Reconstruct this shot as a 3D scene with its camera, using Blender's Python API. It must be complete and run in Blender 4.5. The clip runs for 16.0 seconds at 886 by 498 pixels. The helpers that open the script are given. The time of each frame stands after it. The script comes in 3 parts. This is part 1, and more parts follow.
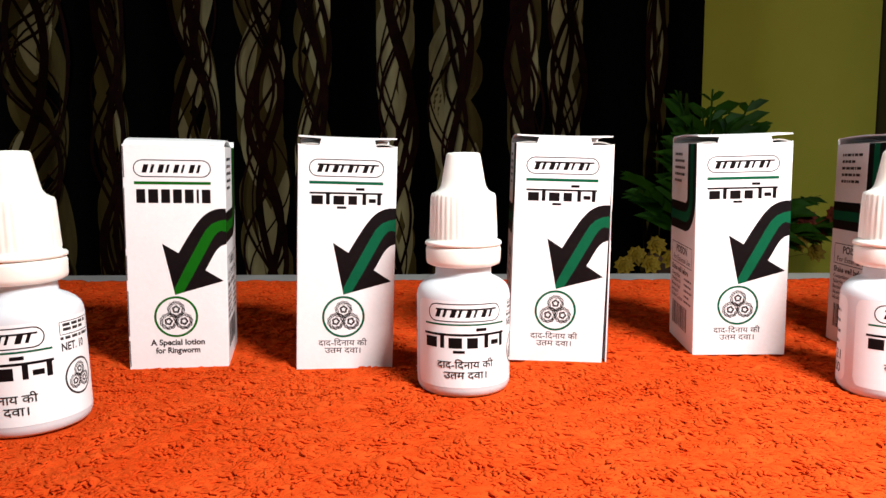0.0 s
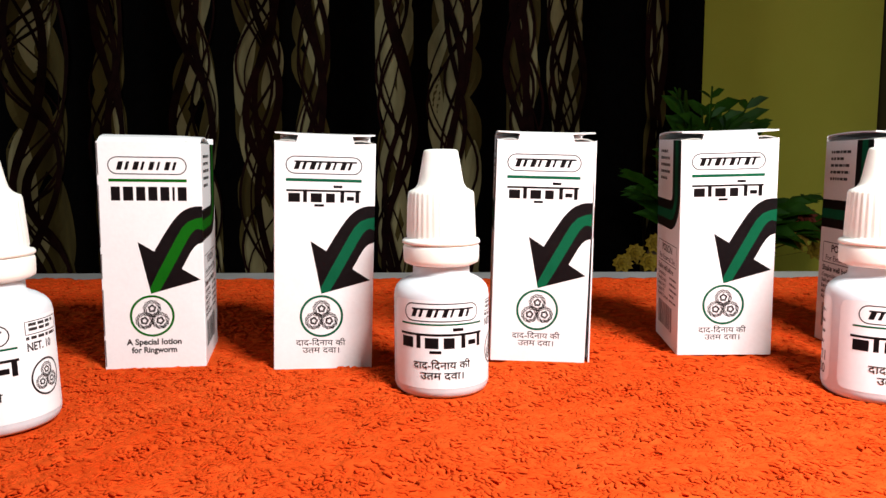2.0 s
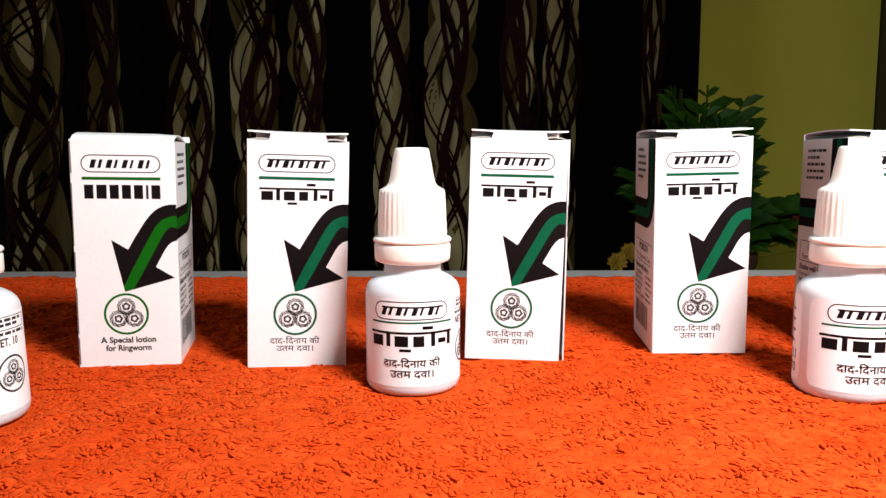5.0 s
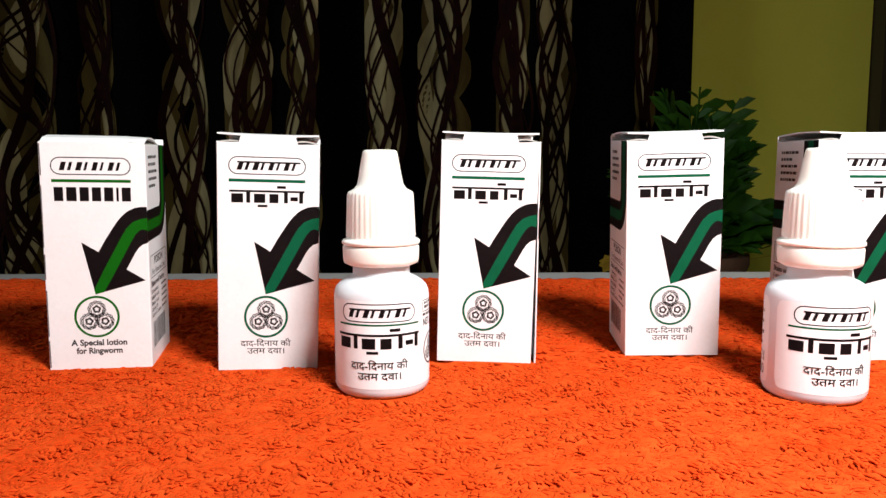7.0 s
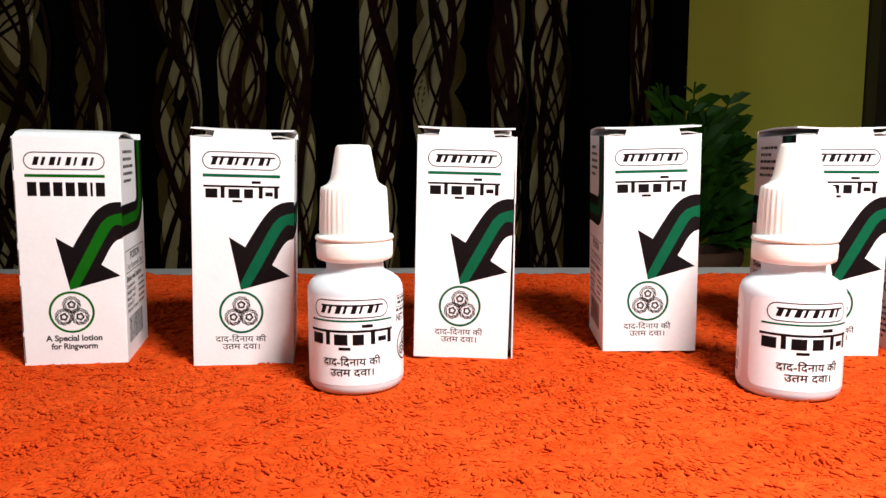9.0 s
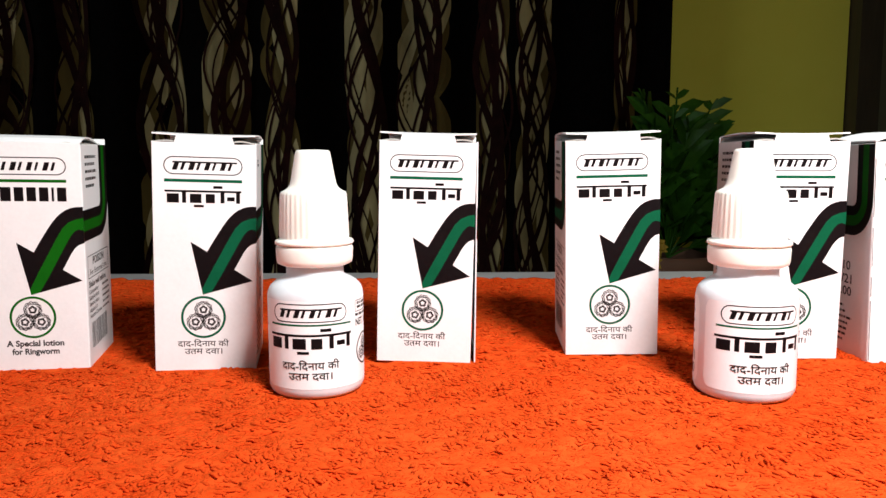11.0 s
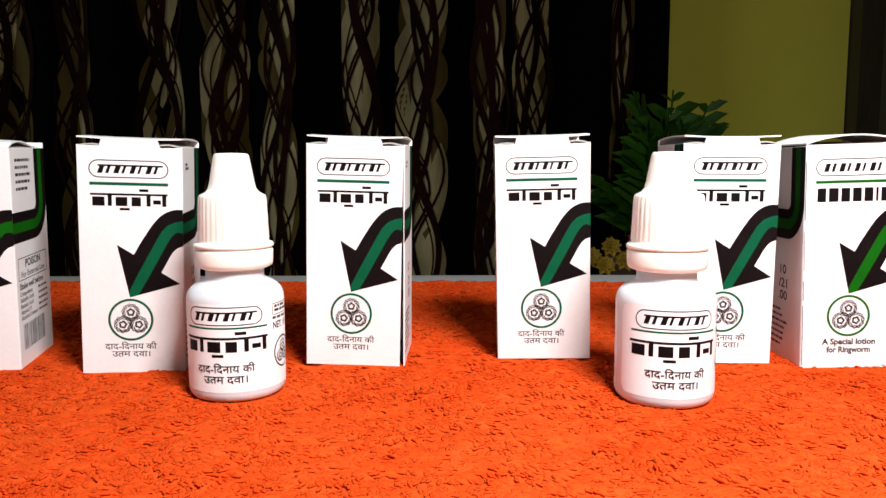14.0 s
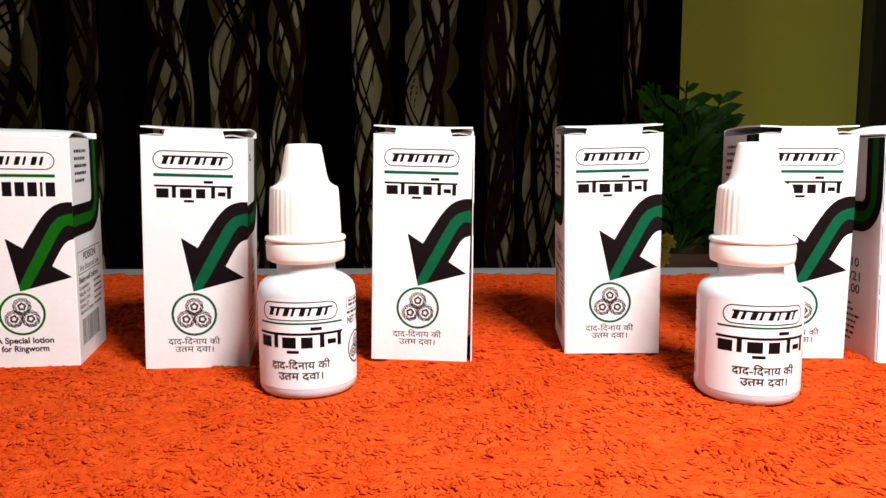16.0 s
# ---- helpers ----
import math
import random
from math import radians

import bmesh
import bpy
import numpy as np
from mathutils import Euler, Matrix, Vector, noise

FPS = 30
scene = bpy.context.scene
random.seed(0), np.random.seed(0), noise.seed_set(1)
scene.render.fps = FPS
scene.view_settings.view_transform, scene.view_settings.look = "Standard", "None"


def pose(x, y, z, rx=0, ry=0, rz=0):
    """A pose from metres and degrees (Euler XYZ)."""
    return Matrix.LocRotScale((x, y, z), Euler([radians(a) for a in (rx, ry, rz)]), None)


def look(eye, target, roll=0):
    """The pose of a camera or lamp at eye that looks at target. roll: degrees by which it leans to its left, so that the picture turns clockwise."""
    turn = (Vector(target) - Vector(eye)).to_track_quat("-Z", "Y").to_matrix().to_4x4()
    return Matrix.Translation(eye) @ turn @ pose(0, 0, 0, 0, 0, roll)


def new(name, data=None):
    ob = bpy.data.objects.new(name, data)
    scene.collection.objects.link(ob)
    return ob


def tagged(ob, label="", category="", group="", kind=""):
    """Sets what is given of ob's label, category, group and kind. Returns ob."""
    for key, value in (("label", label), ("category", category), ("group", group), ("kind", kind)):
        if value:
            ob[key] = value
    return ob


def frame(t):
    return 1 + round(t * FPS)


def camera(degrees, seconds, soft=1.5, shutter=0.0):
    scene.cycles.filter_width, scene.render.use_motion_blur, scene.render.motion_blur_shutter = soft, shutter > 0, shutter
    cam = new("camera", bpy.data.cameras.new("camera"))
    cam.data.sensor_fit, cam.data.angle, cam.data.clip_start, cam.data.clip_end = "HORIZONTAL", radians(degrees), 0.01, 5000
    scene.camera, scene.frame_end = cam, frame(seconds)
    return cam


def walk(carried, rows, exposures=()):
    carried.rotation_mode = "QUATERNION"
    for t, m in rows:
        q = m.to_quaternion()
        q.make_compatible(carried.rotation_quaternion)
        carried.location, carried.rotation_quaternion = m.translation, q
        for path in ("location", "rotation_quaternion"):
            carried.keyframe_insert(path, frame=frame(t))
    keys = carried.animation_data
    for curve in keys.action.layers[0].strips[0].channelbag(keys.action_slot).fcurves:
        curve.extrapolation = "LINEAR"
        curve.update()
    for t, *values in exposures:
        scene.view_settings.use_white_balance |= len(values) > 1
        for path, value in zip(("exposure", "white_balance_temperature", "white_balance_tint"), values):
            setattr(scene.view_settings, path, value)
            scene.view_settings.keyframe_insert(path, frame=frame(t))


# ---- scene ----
from mathutils import geometry

# camera and its walk
cam = camera(62.97, 16.0)
ROWS = [
    (0, 0.04419, -0.21301, 0.05881, -0.048, -6.088, -0.201),
    (0.5, 0.04641, -0.21067, 0.05880, 0.034, -5.926, -0.180),
    (1, 0.04823, -0.20972, 0.05878, -0.010, -5.894, -0.183),
    (1.5, 0.04968, -0.20984, 0.05867, 0.039, -6.148, -0.174),
    (2, 0.05103, -0.20962, 0.05869, 0.154, -6.281, -0.198),
    (2.5, 0.05186, -0.20965, 0.05904, 0.042, -6.181, -0.179),
    (3, 0.05298, -0.21015, 0.05872, -0.047, -6.180, -0.194),
    (3.5, 0.05494, -0.21033, 0.05849, 0.096, -6.114, -0.198),
    (4, 0.05590, -0.20996, 0.05848, 0.152, -6.411, -0.161),
    (6.5, 0.06530, -0.20971, 0.05890, 0.198, -6.284, -0.160),
    (7, 0.06694, -0.20962, 0.05864, 0.002, -6.237, -0.181),
    (7.5, 0.06844, -0.20876, 0.05869, -0.058, -6.550, -0.162),
    (8, 0.06981, -0.20891, 0.05881, 0.114, -6.557, -0.156),
    (10.5, 0.07973, -0.20876, 0.05864, -0.805, -6.801, -0.117),
    (11, 0.08189, -0.21018, 0.05875, -0.936, -6.268, -0.131),
    (11.5, 0.08683, -0.20963, 0.05847, -0.781, -6.247, -0.121),
    (12, 0.09048, -0.20943, 0.05847, -0.722, -6.779, -0.110),
    (12.5, 0.09465, -0.21010, 0.05857, -0.655, -6.523, -0.103),
    (13, 0.09828, -0.21132, 0.05836, -0.318, -6.002, -0.124),
    (13.5, 0.10290, -0.21062, 0.05856, -0.239, -6.013, -0.119),
    (14, 0.10666, -0.21005, 0.05887, -0.152, -6.057, -0.125),
    (14.5, 0.10831, -0.20926, 0.05864, -0.963, -6.303, -0.141),
    (15, 0.10706, -0.21028, 0.05865, -0.367, -5.791, -0.118),
    (15.5, 0.09973, -0.20748, 0.05859, -0.257, -6.413, -0.112),
    (16, 0.08611, -0.20518, 0.05871, -0.171, -6.697, -0.146),
]
walk(cam, [(t, pose(x, y, z, 90 + pitch, 0, yaw) @ pose(0, 0, 0, 0, 0, roll)) for t, x, y, z, yaw, pitch, roll in ROWS],
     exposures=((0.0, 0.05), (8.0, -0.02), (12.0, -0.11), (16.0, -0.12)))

# world and light
MM = 0.001
world = bpy.data.worlds.new("room_dusk")
world.use_nodes = True
world.node_tree.nodes["Background"].inputs[0].default_value = (0.5, 0.5, 0.5, 1)
world.node_tree.nodes["Background"].inputs[1].default_value = 0.02
scene.world = world
key = bpy.data.lights.new("lamp_glow", "AREA")
key.shape, key.size, key.size_y, key.energy, key.color = "RECTANGLE", 0.098, 0.085, 3.1, (0.99, 0.99, 0.98)
lamp_light = new("lamp_glow", key)
lamp_light.matrix_world = look((0.210, -0.230, 0.275), (0.13, 0.01, 0.02))
day = bpy.data.lights.new("window_daylight", "AREA")
day.shape, day.size, day.size_y, day.energy, day.color = "RECTANGLE", 1.0, 1.1, 12.0, (0.76, 0.88, 1.0)
window_light = new("window_daylight", day)
window_light.matrix_world = look((-2.24, -0.35, 0.65), (0.0, -0.05, 0.1))
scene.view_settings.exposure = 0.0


# materials
def material(name, colour, rough=0.5, metal=0.0, spec=0.5):
    m = bpy.data.materials.new(name)
    m.use_nodes = True
    b = m.node_tree.nodes["Principled BSDF"]
    b.inputs["Base Color"].default_value = (*colour, 1)
    b.inputs["Roughness"].default_value = rough
    b.inputs["Metallic"].default_value = metal
    b.inputs["Specular IOR Level"].default_value = spec
    return m


def mottled(name, dark, light, scale, rough=0.5, bump=0.0, bump_scale=None, spec=0.5, detail=5.0, stretch=(1, 1, 1), rough_var=0.0):
    """Two colours mixed by noise at two scales, with fine relief."""
    m = material(name, light, rough, 0.0, spec)
    nt = m.node_tree
    b = nt.nodes["Principled BSDF"]
    co = nt.nodes.new("ShaderNodeTexCoord")
    mp = nt.nodes.new("ShaderNodeMapping")
    mp.inputs["Scale"].default_value = stretch
    nt.links.new(co.outputs["Object"], mp.inputs["Vector"])
    n1 = nt.nodes.new("ShaderNodeTexNoise")
    n1.inputs["Scale"].default_value, n1.inputs["Detail"].default_value = scale, detail
    n2 = nt.nodes.new("ShaderNodeTexNoise")
    n2.inputs["Scale"].default_value, n2.inputs["Detail"].default_value = scale * 0.13, 2.0
    mean = nt.nodes.new("ShaderNodeMath")
    mean.operation = "MULTIPLY_ADD"
    mean.inputs[1].default_value = 0.5
    half = nt.nodes.new("ShaderNodeMath")
    half.operation = "MULTIPLY"
    half.inputs[1].default_value = 0.5
    for n in (n1, n2):
        nt.links.new(mp.outputs[0], n.inputs["Vector"])
    nt.links.new(n2.outputs["Fac"], half.inputs[0])
    nt.links.new(n1.outputs["Fac"], mean.inputs[0])
    nt.links.new(half.outputs[0], mean.inputs[2])
    ramp = nt.nodes.new("ShaderNodeValToRGB")
    ramp.color_ramp.elements[0].position, ramp.color_ramp.elements[1].position = 0.32, 0.66
    ramp.color_ramp.elements[0].color, ramp.color_ramp.elements[1].color = (*dark, 1), (*light, 1)
    nt.links.new(mean.outputs[0], ramp.inputs[0])
    nt.links.new(ramp.outputs[0], b.inputs["Base Color"])
    if rough_var:
        mr = nt.nodes.new("ShaderNodeMapRange")
        mr.inputs["To Min"].default_value, mr.inputs["To Max"].default_value = rough - rough_var, rough + rough_var
        nt.links.new(n1.outputs["Fac"], mr.inputs["Value"])
        nt.links.new(mr.outputs[0], b.inputs["Roughness"])
    if bump:
        nb = nt.nodes.new("ShaderNodeTexNoise")
        nb.inputs["Scale"].default_value, nb.inputs["Detail"].default_value = bump_scale or scale, 4.0
        nt.links.new(mp.outputs[0], nb.inputs["Vector"])
        bp = nt.nodes.new("ShaderNodeBump")
        bp.inputs["Strength"].default_value, bp.inputs["Distance"].default_value = bump, 0.0004
        nt.links.new(nb.outputs["Fac"], bp.inputs["Height"])
        nt.links.new(bp.outputs[0], b.inputs["Normal"])
    return m


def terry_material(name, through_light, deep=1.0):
    """Orange cotton pile: each tuft has its own shade. deep below 1 darkens the whole colour."""
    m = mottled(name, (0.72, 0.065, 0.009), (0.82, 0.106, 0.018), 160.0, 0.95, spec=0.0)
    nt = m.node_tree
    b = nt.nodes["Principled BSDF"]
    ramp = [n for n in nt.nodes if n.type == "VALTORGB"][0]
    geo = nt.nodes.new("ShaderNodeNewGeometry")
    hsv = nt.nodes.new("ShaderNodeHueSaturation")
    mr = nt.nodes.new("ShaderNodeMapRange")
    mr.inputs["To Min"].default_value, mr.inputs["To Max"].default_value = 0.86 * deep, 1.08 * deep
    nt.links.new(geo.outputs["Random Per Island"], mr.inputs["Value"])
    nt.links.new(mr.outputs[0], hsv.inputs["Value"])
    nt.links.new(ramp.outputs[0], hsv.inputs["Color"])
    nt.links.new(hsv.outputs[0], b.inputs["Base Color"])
    thin = nt.nodes.new("ShaderNodeBsdfTranslucent")
    both = nt.nodes.new("ShaderNodeMixShader")
    both.inputs[0].default_value = through_light
    nt.links.new(hsv.outputs[0], thin.inputs["Color"])
    nt.links.new(b.outputs[0], both.inputs[1])
    nt.links.new(thin.outputs[0], both.inputs[2])
    nt.links.new(both.outputs[0], nt.nodes["Material Output"].inputs["Surface"])
    return m


CARD = mottled("white_coated_card", (0.760, 0.772, 0.775), (0.810, 0.824, 0.828), 900.0, 0.42, 0.12, 700.0, rough_var=0.06)
CARD_RAW = mottled("grey_card_inside", (0.36, 0.34, 0.31), (0.47, 0.45, 0.42), 900.0, 0.85, 0.2)
INK = mottled("black_offset_ink", (0.0035, 0.0025, 0.003), (0.007, 0.005, 0.0055), 700.0, 0.5, rough_var=0.06, spec=0.08)
GREY_INK = material("dark_grey_ink", (0.10, 0.09, 0.09), 0.5)
GREEN = mottled("leaf_green_ink", (0.003, 0.085, 0.003), (0.004, 0.105, 0.004), 700.0, 0.5, spec=0.08)
TEAL = mottled("teal_green_ink", (0.001, 0.072, 0.030), (0.002, 0.088, 0.038), 700.0, 0.5, spec=0.08)
FINE_INK = material("fine_grey_print", (0.02, 0.018, 0.018), 0.5, 0.0, 0.2)
CAP = mottled("ivory_white_polythene", (0.80, 0.80, 0.725), (0.85, 0.855, 0.79), 400.0, 0.38, 0.05, 500.0)
BODY = mottled("milky_white_polythene", (0.63, 0.67, 0.70), (0.69, 0.73, 0.76), 300.0, 0.33, 0.05, 300.0)
for m in (CAP, BODY):
    b = m.node_tree.nodes["Principled BSDF"]
    b.inputs["Subsurface Weight"].default_value = 0.25
    b.inputs["Subsurface Radius"].default_value = (1.0, 0.95, 0.85)
    b.inputs["Subsurface Scale"].default_value = 0.0015
LABEL = mottled("satin_label_paper", (0.79, 0.82, 0.83), (0.83, 0.86, 0.87), 700.0, 0.40, 0.05, 900.0)
# same cotton as the loops, darkened so lit gaps don't outshine them
TERRY = terry_material("orange_terry_ground_darkened", 0.0, 0.82)
TUFTS = terry_material("orange_terry_loops", 0.36)
TABLE = mottled("grey_laminate", (0.36, 0.36, 0.36), (0.48, 0.48, 0.47), 60.0, 0.35, rough_var=0.08)
WOOD = mottled("dark_brown_wood", (0.018, 0.011, 0.008), (0.04, 0.024, 0.016), 30.0, 0.5, 0.2, 40.0, stretch=(6, 6, 0.6))
CLOTH = mottled("black_curtain_cloth", (0.001, 0.0008, 0.0007), (0.003, 0.002, 0.0018), 500.0, 0.9, 0.3, 900.0, spec=0.03)
MOTIF = mottled("beige_woven_motif", (0.10, 0.078, 0.032), (0.50, 0.405, 0.20), 26.0, 0.85, 0.2, 900.0, spec=0.15, stretch=(1, 1, 0.35))
MOTIF_DARK = mottled("brown_woven_motif", (0.030, 0.018, 0.005), (0.12, 0.082, 0.022), 26.0, 0.85, 0.2, 900.0, spec=0.1, stretch=(1, 1, 0.35))
STRAND = mottled("maroon_woven_strand", (0.004, 0.0014, 0.0012), (0.024, 0.006, 0.005), 40.0, 0.9, spec=0.05)
WALLPAINT = mottled("olive_yellow_wall_paint", (0.66, 0.60, 0.056), (0.76, 0.685, 0.083), 6.0, 0.8, 0.15, 300.0)
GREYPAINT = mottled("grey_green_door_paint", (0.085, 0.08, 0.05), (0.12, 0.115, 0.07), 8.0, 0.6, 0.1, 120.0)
CEILING = mottled("white_ceiling_paint", (0.66, 0.65, 0.62), (0.74, 0.73, 0.70), 4.0, 0.9)
FLOOR = mottled("grey_floor_tile", (0.22, 0.21, 0.20), (0.32, 0.31, 0.29), 9.0, 0.4)
FROND = mottled("dark_green_leaf", (0.006, 0.030, 0.001), (0.030, 0.105, 0.004), 50.0, 0.5, spec=0.25)
YELLOW = mottled("yellow_petal", (0.24, 0.14, 0.008), (0.40, 0.26, 0.015), 60.0, 0.7)
RED = mottled("red_petal", (0.16, 0.02, 0.010), (0.30, 0.05, 0.015), 60.0, 0.7)
CLAY = mottled("brown_clay", (0.10, 0.045, 0.025), (0.17, 0.08, 0.045), 30.0, 0.8, 0.2)


# mesh helpers
def mesh_object(name, verts, faces, mat, parent=None, label="", smooth=False):
    me = bpy.data.meshes.new(name)
    me.from_pydata([tuple(v) for v in verts], [], [tuple(f) for f in faces])
    me.materials.append(mat)
    if smooth:
        me.polygons.foreach_set("use_smooth", [True] * len(me.polygons))
    me.update()
    ob = new(name, me)
    if parent:
        ob.parent = parent
    if label:
        tagged(ob, label)
    return ob


def part(name, bm, mat, parent=None, label="", smooth=False):
    me = bpy.data.meshes.new(name)
    bmesh.ops.recalc_face_normals(bm, faces=bm.faces)
    bm.to_mesh(me)
    bm.free()
    me.materials.append(mat)
    if smooth:
        me.polygons.foreach_set("use_smooth", [True] * len(me.polygons))
    ob = new(name, me)
    if parent:
        ob.parent = parent
    if label:
        tagged(ob, label)
    return ob


def slab(x0, x1, y0, y1, z0, z1, bevel=0.0, bm=None):
    bm = bm or bmesh.new()
    m = Matrix.LocRotScale(((x0 + x1) / 2, (y0 + y1) / 2, (z0 + z1) / 2), None, (x1 - x0, y1 - y0, z1 - z0))
    r = bmesh.ops.create_cube(bm, size=1.0, matrix=m)
    if bevel:
        es = list({e for v in r["verts"] for e in v.link_edges})
        bmesh.ops.bevel(bm, geom=es, offset=bevel, segments=2, affect="EDGES", profile=0.6)
    return bm


def lathe(profile, n=64, ribs=None):
    """Turn (radius, height) pairs round z. ribs: (count, depth, z0, z1) of a fluted stretch."""
    verts, faces = [], []
    for r, z in profile:
        for k in range(n):
            a = 2 * math.pi * k / n
            rr = r
            if ribs and ribs[2] <= z <= ribs[3]:
                rr += ribs[1] * (0.5 + 0.5 * math.cos(ribs[0] * a)) ** 0.7
            verts.append((rr * math.cos(a), rr * math.sin(a), z))
    for j in range(len(profile) - 1):
        for k in range(n):
            faces.append((j * n + k, j * n + (k + 1) % n, (j + 1) * n + (k + 1) % n, (j + 1) * n + k))
    faces.append(tuple(reversed(range(n))))
    faces.append(tuple(range((len(profile) - 1) * n, len(profile) * n)))
    return verts, faces


# flat print: shapes in millimetres (u to the right, z up)
class Print:
    def __init__(self):
        self.v, self.f = [], []

    def tris(self, pts, tri):
        o = len(self.v)
        self.v += [tuple(p) for p in pts]
        self.f += [tuple(o + i for i in t) for t in tri]
        return self

    def poly(self, pts):
        tri = geometry.tessellate_polygon([[Vector((u, z, 0)) for u, z in pts]])
        return self.tris(pts, tri)

    def stroke(self, pts, w, closed=False, step=0.8):
        line = []
        seq = list(pts) + ([pts[0]] if closed else [])
        for (a, b), (c, d) in zip(seq, seq[1:]):
            n = max(1, int(math.hypot(c - a, d - b) / step))
            line += [(a + (c - a) * i / n, b + (d - b) * i / n) for i in range(n)]
        if not closed:
            line.append(seq[-1])
        n, left, right = len(line), [], []
        for i, (u, z) in enumerate(line):
            p, q = (line[i - 1], line[(i + 1) % n]) if closed else (line[max(i - 1, 0)], line[min(i + 1, n - 1)])
            dx, dz = q[0] - p[0], q[1] - p[1]
            k = w / 2 / (math.hypot(dx, dz) or 1)
            left.append((u - dz * k, z + dx * k))
            right.append((u + dz * k, z - dx * k))
        o = len(self.v)
        self.v += left + right
        for i in range(n if closed else n - 1):
            j = (i + 1) % n
            self.f.append((o + i, o + n + i, o + n + j, o + j))
        return self

    def bar(self, u0, u1, z0, z1):
        return self.stroke([(u0, (z0 + z1) / 2), (u1, (z0 + z1) / 2)], z1 - z0)

    def ring(self, u, z, r, w, n=40, wobble=0.0, lobes=5, phase=0.0):
        pts = [(u + (r + wobble * math.sin(lobes * 2 * math.pi * k / n + phase)) * math.cos(2 * math.pi * k / n),
                z + (r + wobble * math.sin(lobes * 2 * math.pi * k / n + phase)) * math.sin(2 * math.pi * k / n)) for k in range(n)]
        return self.stroke(pts, w, True, 9)

    def extent(self, words):
        c = bpy.data.curves.new("words", "FONT")
        c.body = words
        o = bpy.data.objects.new("words", c)
        scene.collection.objects.link(o)
        me = bpy.data.meshes.new_from_object(o)
        far = max(p.co.x for p in me.vertices)
        bpy.data.objects.remove(o)
        bpy.data.meshes.remove(me)
        bpy.data.curves.remove(c)
        return far

    def text(self, words, u, z, width, height, bold=0.0, doubled=()):
        """Words set to a width and cap height, centred on u, standing on z; a doubled letter gets its second arm."""
        c = bpy.data.curves.new("words", "FONT")
        c.body, c.resolution_u, c.offset = words, 3, bold
        o = bpy.data.objects.new("words", c)
        scene.collection.objects.link(o)
        me = bpy.data.meshes.new_from_object(o)
        xs, ys = [p.co.x for p in me.vertices], [p.co.y for p in me.vertices]
        x0, x1 = min(xs), max(xs)
        k = width / (x1 - x0)
        self.tris([(u + (p.co.x - (x0 + x1) / 2) * k, z + p.co.y * height / 0.68) for p in me.vertices], [tuple(q.vertices) for q in me.polygons])
        bpy.data.objects.remove(o)
        bpy.data.meshes.remove(me)
        bpy.data.curves.remove(c)
        if doubled:
            a, b = (u + (self.extent(q) - (x0 + x1) / 2) * k for q in doubled)
            self.bar(a + (b - a) * 0.05, b - (b - a) * 0.2, z + height * 0.46, z + height * 0.58)
        return self

    def put(self, name, place, mat, parent, label=""):
        return mesh_object(name, [place(u, z) for u, z in self.v], self.f, mat, parent, label)


def stadium(u0, u1, z0, z1, n=8):
    r = (z1 - z0) / 2
    zc = (z0 + z1) / 2
    right = [(u1 - r + r * math.sin(math.pi * k / n), zc - r * math.cos(math.pi * k / n)) for k in range(n + 1)]
    left = [(u0 + r - r * math.sin(math.pi * k / n), zc + r * math.cos(math.pi * k / n)) for k in range(n + 1)]
    return right + left


def brand_plate(p, u0, u1, z0, z1, headline):
    """Outlined lozenge with a row of plain slanted dashes in it, hung from a bar or standing free."""
    p.stroke(stadium(u0, u1, z0, z1), 0.30, True)
    a, b, h = u0 + (u1 - u0) * 0.10, u1 - (u1 - u0) * 0.09, z1 - z0
    dashes = (0.62, 0.40, 0.66, 0.34, 0.60, 0.30, 0.62, 0.36)
    step = (b - a) / len(dashes)
    lo, hi = z0 + h * 0.24, z0 + h * (0.66 if headline else 0.74)
    for k, fat in enumerate(dashes):
        u, w = a + step * k, step * fat
        p.poly([(u, lo), (u + w, lo), (u + w + step * 0.32, hi), (u + step * 0.32, hi)])
    if headline:
        p.bar(a + step * 0.1, b + step * 0.25, hi - h * 0.01, hi + h * 0.09)


def name_blocks(u0, u1, z0, z1, wide):
    """A row of plain upright blocks in place of the product's name."""
    out, u = [], u0
    k = (u1 - u0) / sum(wide)
    for q in wide:
        out.append(Print().poly([(u + 0.42, z0), (u + q * k - 0.42, z0), (u + q * k - 0.42, z1), (u + 0.42, z1)]))
        u += q * k
    return out


def name_bars(u0, u1, z0, z1, blocks):
    """A headline with plain stems and blocks under it in place of the product's name."""
    h, w = z1 - z0, u1 - u0
    top, base = z0 + h * 0.71, z0 + h * 0.20
    out = [Print().bar(u0, u1, top - h * 0.045, top + h * 0.045)]
    for c in (0.25, 0.75, 0.955):
        out.append(Print().bar(u0 + w * c - h * 0.085, u0 + w * c + h * 0.085, base, top - h * 0.04))
    for c, half, lo, hi in blocks:
        out.append(Print().bar(u0 + w * (c - half), u0 + w * (c + half), z0 + h * lo, z0 + h * hi))
    return out


BLOCKS = ((0.105, 0.078, 0.20, 0.60), (0.40, 0.075, 0.20, 0.60), (0.44, 0.065, 0.01, 0.12), (0.59, 0.060, 0.20, 0.60), (0.86, 0.050, 0.30, 0.48), (0.69, 0.06, 0.84, 0.96))


